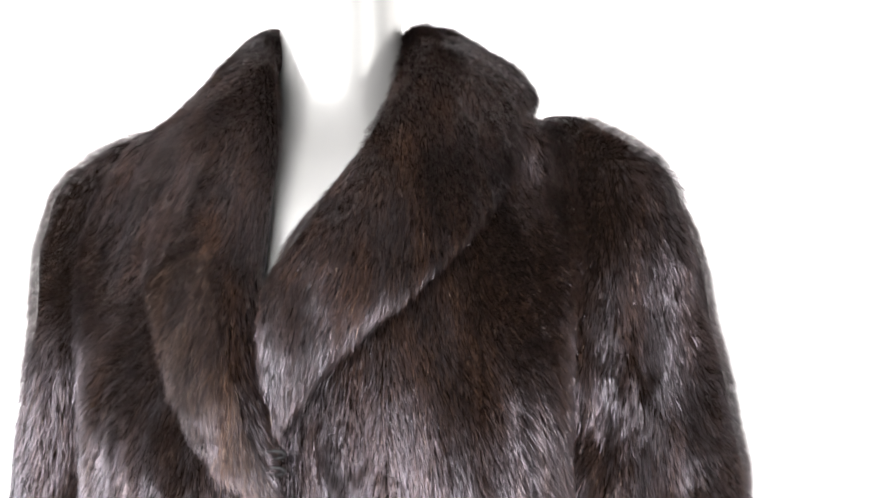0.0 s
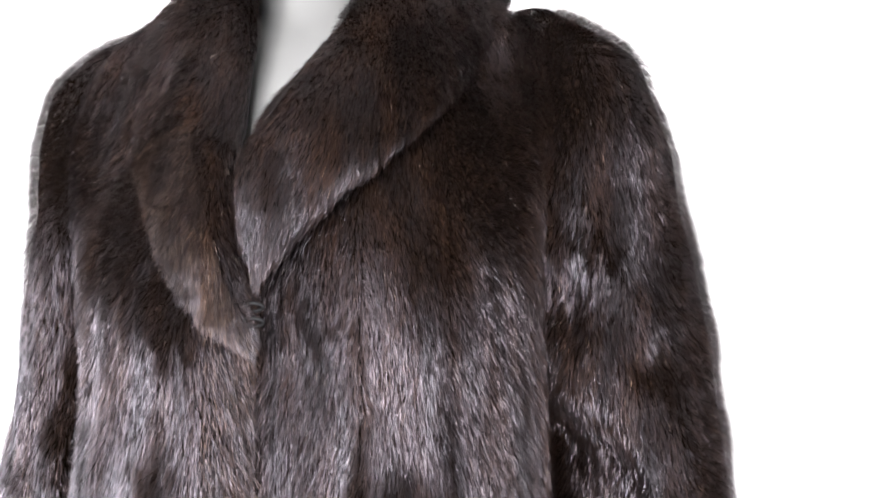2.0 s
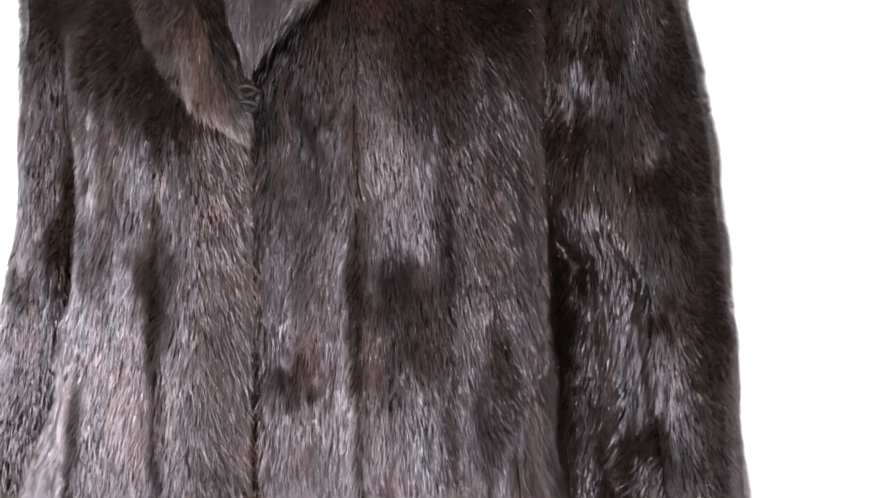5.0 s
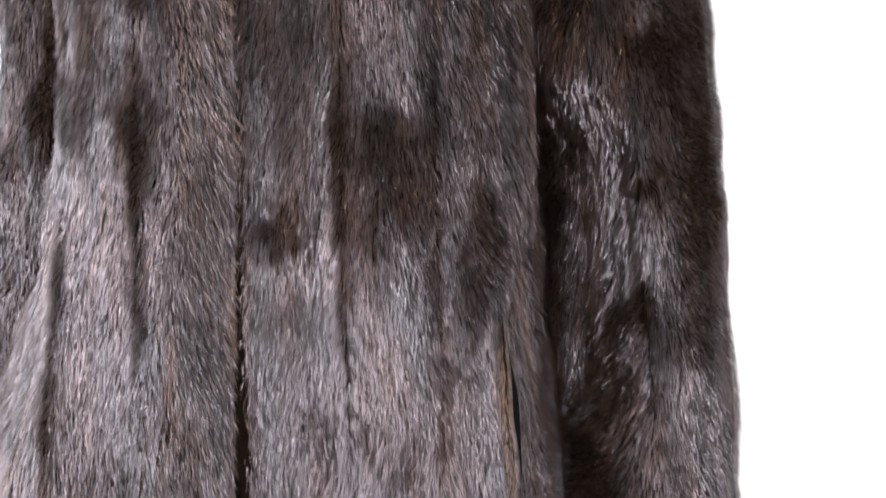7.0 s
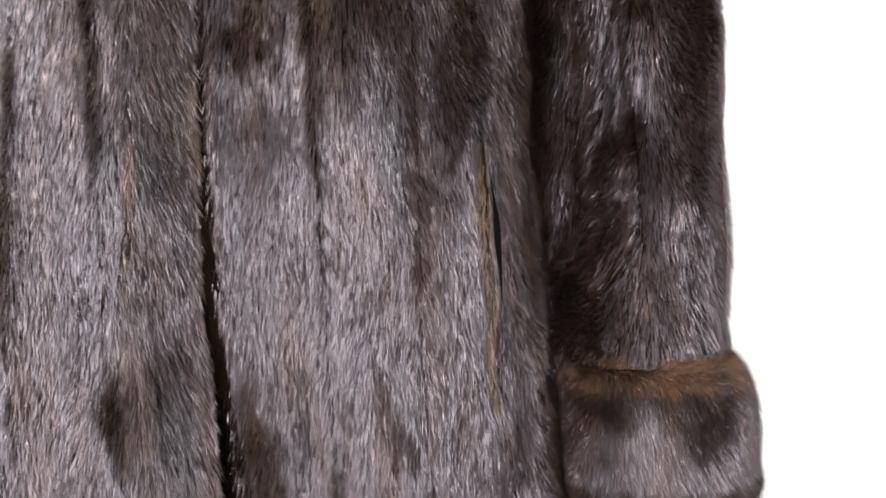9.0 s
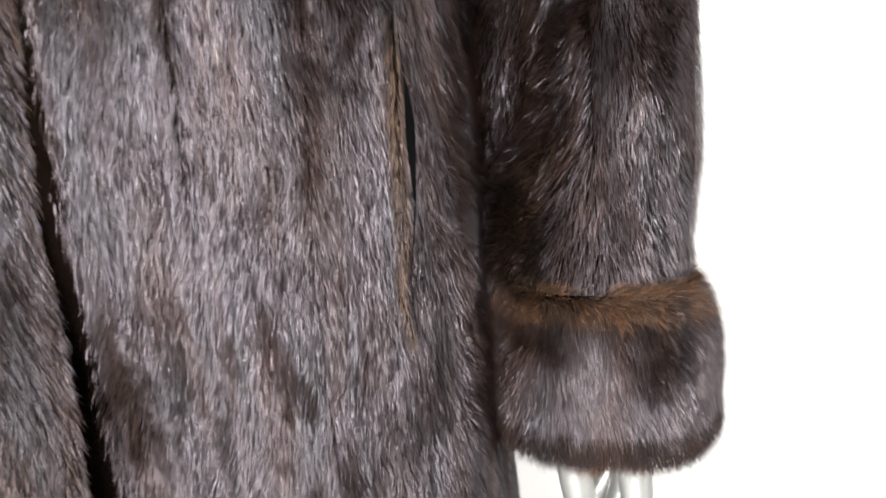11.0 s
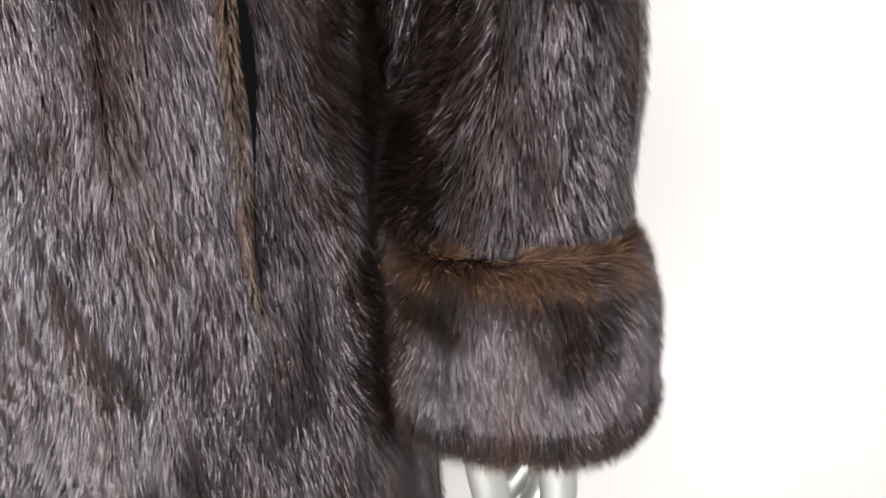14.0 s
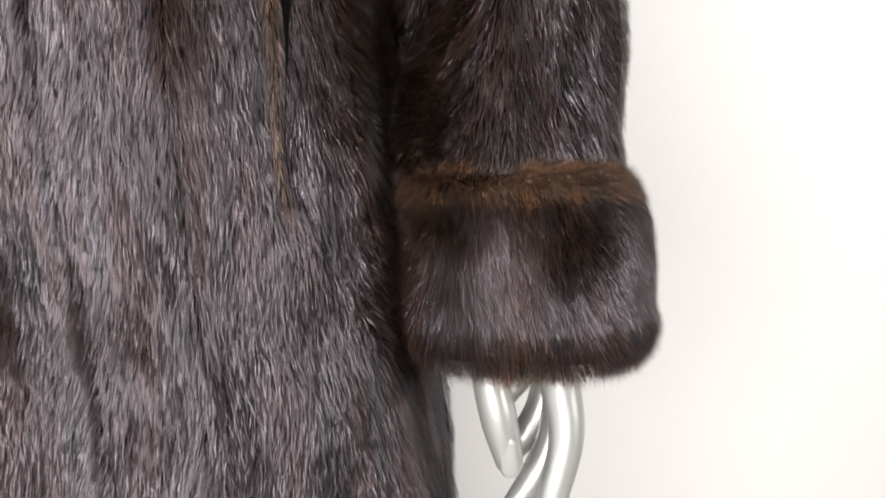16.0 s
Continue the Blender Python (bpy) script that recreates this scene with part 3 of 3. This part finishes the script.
back_t = np.linspace(half * 1.12, 2 * np.pi - half * 1.12, 60)
back_grid = np.array([coat_point(back_t, np.full(60, z)) for z in np.linspace(0.40, 1.53, 80)])
back = part("back", grid_mesh("back", back_grid, PELT), coat)
add_fur(back, back_grid, 18000, MINK, outward, downward, seed=14, width=0.0010, length=0.018)


# sleeves
def sleeve_grid(rows, n=64, steps=90, dents=0.004, seed=40, inner=-1):
    """rows: z, middle x, middle y, half width, half depth."""
    k = [-r[0] for r in rows]
    q = np.linspace(k[0], k[-1], steps)
    v = curve(k, [r[1:] for r in rows], q)
    a = np.linspace(0, 2 * np.pi, n)
    g = np.stack([v[:, :1] + v[:, 2:3] * np.cos(a), v[:, 1:2] + v[:, 3:4] * np.sin(a), np.repeat(-q[:, None], n, 1)], -1)
    high = -q[:, None]
    if inner < 0:  # the inner side turns straight back, which leaves a deep gap beside the body
        tuck = np.clip(-1.5 * np.cos(a), 0, 1) * np.clip((0.25 - np.sin(a)) / 0.3, 0, 1) * smooth_step(high, 0.92, 1.03) * smooth_step(-high, -1.25, -1.18)
        g[..., 0] += 0.042 * tuck
    else:
        tuck = np.clip(np.cos(a), 0, 1) * np.clip(0.25 - np.sin(a), 0, 1) * smooth_step(high, 0.88, 0.96) * smooth_step(-high, -1.26, -1.18)
        g[..., 0] -= 0.040 * tuck
        g[..., 1] += 0.020 * tuck
    z, front = g[..., 2], np.clip(-np.sin(a) * 2, 0, 1)
    if inner < 0:
        ridge = np.interp(z, [0.95, 1.00, 1.08, 1.14, 1.22], [0.106, 0.111, 0.124, 0.135, 0.143])
        crease = np.interp(z, [0.96, 1.01, 1.08, 1.11], [0.128, 0.141, 0.155, 0.158])
        g[..., 1] -= 0.006 * front * np.exp(-(((g[..., 0] - ridge) / 0.010) ** 2)) * smooth_step(z, 0.93, 0.99) * smooth_step(-z, -1.27, -1.18)
        g[..., 1] += 0.010 * front * np.exp(-(((g[..., 0] - crease) / 0.009) ** 2)) * smooth_step(z, 0.95, 1.00) * smooth_step(-z, -1.12, -1.07)
    weight = join_weights(z)[1 if inner < 0 else 0]
    g[..., 1] = np.where(np.sin(a) < 0, blend_front(g[..., 1], body_front(g[..., 0], z), weight) + 0.001 * weight, g[..., 1])
    o = unit(np.stack([np.cos(a), np.sin(a), 0 * a], -1))[None]
    fold = dents * (grain(g * (1, 1, 0.9), 0.045, seed) + 0.6 * grain(g * (1.3, 1.3, 0.6), 0.02, seed + 1))
    fold[:, -1] = fold[:, 0]
    return g + o * fold[..., None]


def axis_out(rows):
    k = [-r[0] for r in rows]

    def out(p):
        v = curve(k, [r[1:3] for r in rows], np.clip(-p[:, 2], k[0], k[-1]))
        return np.stack([p[:, 0] - v[:, 0], p[:, 1] - v[:, 1], np.full(len(p), 1e-3)], 1)
    return out


CUFF_L = [
    (0.904, 0.173, 0.565, 0.052, 0.060),
    (0.911, 0.175, 0.564, 0.056, 0.067),
    (0.905, 0.177, 0.563, 0.060, 0.074),
    (0.885, 0.180, 0.560, 0.063, 0.077),
    (0.846, 0.181, 0.558, 0.0645, 0.078),
    (0.828, 0.181, 0.558, 0.0635, 0.077),
    (0.818, 0.182, 0.558, 0.058, 0.070),
    (0.822, 0.180, 0.558, 0.044, 0.053),
]


def profile_grid(rows, n=72, steps=60, seed=50, dents=0.003):
    """A band turned round an upright axis whose profile may curl back: the rows follow the profile."""
    k = np.arange(len(rows))
    v = curve(k, rows, np.linspace(0, len(rows) - 1, steps))
    a = np.linspace(0, 2 * np.pi, n)
    c, t = np.cos(a), np.sin(a)
    c, t = np.sign(c) * np.abs(c) ** 0.76, np.sign(t) * np.abs(t) ** 0.76
    g = np.stack([v[:, 1:2] + v[:, 3:4] * c, v[:, 2:3] + v[:, 4:5] * t, np.repeat(v[:, :1], n, 1)], -1)
    wave = dents * grain(g * (1, 1, 0.5), 0.04, seed)
    g[..., 2] -= (g[..., 1] - v[:, 2:3]) * (0.15 + 0.04 * np.clip((v[:, :1] - 0.82) / 0.1, 0, 1))
    o = np.stack([np.cos(a), np.sin(a), 0 * a], -1)[None]
    wave[:, -1] = wave[:, 0]
    return g + o * wave[..., None]


def cuff_out(rows):
    mid = np.array([rows[3][1], rows[3][2], 0.868])

    def out(p):
        return (p - mid) * (1, 1, 0.8)
    return out


def cuff_comb(p, n, du, dv):
    """Turned-back fur: it hangs down and leans a little to one side."""
    return np.stack([np.full(len(p), 0.22), np.zeros(len(p)), -np.ones(len(p))], 1)


def rim_comb(p, n, du, dv):
    return np.stack([np.full(len(p), 0.55), np.full(len(p), -0.1), np.full(len(p), -0.75)], 1)


def front_dense(p):
    return np.where(p[..., 1] < 0.638, 1.0, 0.16)


def rim_dense(p):
    return front_dense(p) * (0.35 + 0.65 * smooth_step(np.abs(p[..., 0]), 0.11, 0.17)) * np.clip(0.6 + 1.3 * grain(p, 0.014, 77), 0.05, 1.5)


for rows, cuff_rows, seed, amount, lift in ((SLEEVE_L, CUFF_L, 60, 1.0, 0.30), (SLEEVE_R, [(z, -0.146 - x, y + 0.024, a, b) for z, x, y, a, b in CUFF_L], 80, 0.6, 0.17)):
    sg = sleeve_grid(rows, seed=seed, inner=-1 if rows is SLEEVE_L else 1)
    sleeve = part("sleeve", grid_mesh("sleeve", sg, PELT), coat)
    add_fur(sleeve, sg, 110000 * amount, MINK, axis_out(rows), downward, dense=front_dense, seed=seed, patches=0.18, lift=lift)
    cg = profile_grid(cuff_rows, seed=seed + 5)
    cuff = part("cuff", grid_mesh("cuff", cg, PELT), coat, "turned-back dark fur cuff with a chestnut upper edge")
    add_fur(cuff, cg[12:39], 54000 * amount ** 3, MINK, cuff_out(cuff_rows), cuff_comb, dense=front_dense, seed=seed + 2, lift=0.52, length=0.0115, patches=0.14, unrest=0.28)
    add_fur(cuff, cg[:20], 16500 * amount ** 2, MINK_RIM, cuff_out(cuff_rows), rim_comb, "chestnut fur along the cuff's upper edge", dense=rim_dense, seed=seed + 3, lift=0.45, length=0.0125, unrest=0.5)
    # darker, duller hair paints the shadow band where the cuff curls under
    add_fur(cuff, cg[36:52], 15000 * amount ** 3, MINK_SHADED, cuff_out(cuff_rows), cuff_comb, "brown hair round the cuff's lower edge, darkened for the shade under it", dense=front_dense, seed=seed + 4, lift=0.6, length=0.013, patches=0.08, unrest=0.42)
    add_fur(cuff, cg[48:], 4000 * amount ** 3, MINK_RIM, cuff_out(cuff_rows), cuff_comb, "chestnut hair under the cuff's lower edge", dense=rim_dense, seed=seed + 6, lift=0.6, length=0.016, unrest=0.5)

# collar: each side from the middle back to its tip, inner edge and outer edge
COLLAR_IN_L = [(-0.078, 0.690, 1.600), (-0.040, 0.665, 1.602), (-0.026, 0.610, 1.596), (-0.031, 0.560, 1.555), (-0.047, 0.517, 1.500), (-0.080, 0.483, 1.443), (-0.102, 0.466, 1.400), (-0.105, 0.457, 1.360), (-0.094, 0.453, 1.330)]
COLLAR_OUT_L = [(-0.070, 0.745, 1.520), (0.020, 0.720, 1.530), (0.068, 0.650, 1.554), (0.065, 0.590, 1.536), (0.033, 0.522, 1.462), (-0.018, 0.478, 1.405), (-0.055, 0.464, 1.370), (-0.078, 0.457, 1.342), (-0.092, 0.453, 1.324)]
COLLAR_IN_R = [(-0.078, 0.690, 1.600), (-0.116, 0.665, 1.602), (-0.131, 0.610, 1.598), (-0.121, 0.557, 1.552), (-0.110, 0.515, 1.486), (-0.111, 0.486, 1.426), (-0.108, 0.466, 1.372), (-0.101, 0.455, 1.326), (-0.094, 0.456, 1.292)]
COLLAR_OUT_R = [(-0.086, 0.745, 1.520), (-0.132, 0.715, 1.520), (-0.160, 0.640, 1.521), (-0.200, 0.580, 1.499), (-0.212, 0.545, 1.455), (-0.176, 0.496, 1.392), (-0.147, 0.459, 1.340), (-0.122, 0.450, 1.305), (-0.097, 0.453, 1.284)]
PROFILE = [(0.10, -0.016), (0.01, -0.008), (0.0, 0.002), (0.10, 0.011), (0.32, 0.017), (0.62, 0.015), (0.86, 0.009), (0.98, 0.001), (1.0, -0.007), (0.92, -0.013)]


def collar_grid(inner, outer, steps=90, across=34):
    k = np.arange(len(inner))
    q = np.linspace(0, len(inner) - 1, steps)
    a, b = curve(k, inner, q), curve(k, outer, q)
    way = unit(np.gradient(a + b, axis=0))
    n = unit(np.cross(way, b - a))
    mid = (a + b) / 2
    n = n * np.sign((n * (mid - np.array([-0.078, 0.64, 1.44]))).sum(-1, keepdims=True))
    for _ in range(3):
        n[1:-1] = unit(n[:-2] + n[1:-1] * 2 + n[2:])
    pr = curve(np.arange(len(PROFILE)), PROFILE, np.linspace(0, len(PROFILE) - 1, across))
    slim = np.clip(np.linalg.norm(b - a, axis=-1) / 0.045, 0.25, 1) * (1 - 0.45 * smooth_step(q, len(inner) - 3.0, len(inner) - 1.0))
    g = a[:, None] + (b - a)[:, None] * pr[None, :, :1] + n[:, None] * pr[None, :, 1:] * slim[:, None, None]
    return g + n[:, None] * (0.0025 * grain(g, 0.03, 70))[..., None]


def collar_comb(p, n, du, dv):
    """Along the lapel to its tip, and over its outer edge."""
    low = smooth_step(-p[:, 2:], -1.40, -1.31)
    return dv + du * (0.35 - 0.25 * low) + np.array([0, 0, -1.0]) * (0.25 + 0.7 * low)


COLLAR_MID = np.array([-0.078, 0.64, 1.44])
for inner, outer, name, seed in ((COLLAR_IN_L, COLLAR_OUT_L, "left_lapel", 91), (COLLAR_IN_R, COLLAR_OUT_R, "right_lapel", 95)):
    g = collar_grid(inner, outer)
    lapel = part(name, grid_mesh(name, g, PELT), coat)
    add_fur(lapel, g, 52000, MINK, lambda p: p - COLLAR_MID, collar_comb, seed=seed, lift=0.34, dense=lambda p: np.where(p[..., 1] < 0.63, 1.0, 0.3))
    if name == "right_lapel":
        add_fur(lapel, g[54:89, 14:29], 7500, MINK_EDGE, lambda p: p - COLLAR_MID, collar_comb, "brown hair along the lapel's edge", seed=seed + 1, lift=0.35)

# pocket with a chestnut edge
zs = np.linspace(0.915, 1.075, 36)
slit_x = np.interp(zs, [0.915, 0.945, 1.00, 1.075], [0.067, 0.0655, 0.0655, 0.062])
gape = 0.0003 + 0.0037 * np.exp(-(((zs - 1.015) / 0.024) ** 2))
slit = np.array([[coat_point(angle_at(x + w * h, z), z, 0.006) for w in (0, 0.35, 0.7, 1)] for x, z, h in zip(slit_x, zs, gape)])
# a flat black strip stands for the shade in the pocket's mouth
pocket = part("pocket", grid_mesh("pocket", slit, SLIT_SHADE), coat, "pocket slit drawn as a black strip of shade, with a chestnut fur edge")
taper = np.sin(np.pi * np.clip((zs - 0.905) / 0.18, 0, 1)) ** 0.6
welt = np.array([[coat_point(angle_at(x + w * k, z), z, 0.001 + h) for w, h in ((-0.0045, 0), (-0.003, 0.003), (-0.001, 0.003), (0.0, 0))] for x, z, k in zip(slit_x, zs, taper)])
welt_part = part("pocket_edge", grid_mesh("pocket_edge", welt, PELT), pocket, "chestnut fur pocket edge")
for hairs, tone, seed in ((2000, MINK_TAN, 98),):
    tagged(part("fur", fur_mesh("fur", welt, hairs, tone, outward, downward, seed=seed, length=0.011, unrest=0.3), pocket, "brown hair on the pocket edge"), kind="stuff")

# hook and loop at the opening
for z in (1.310, 1.301):
    a = np.linspace(0, 2 * np.pi, 14)
    loop = tube([(-0.093 + 0.0058 * np.cos(t), 0.4495 - 0.002 * np.sin(t), z + 0.0024 * np.sin(t)) for t in a], [0.0012] * 14, n=8, steps=2)
    hv, hf = join_grids([loop])
    part("hook", mesh_from("hook", hv, hf, HOOKMAT), coat, "black wrapped fur hook")
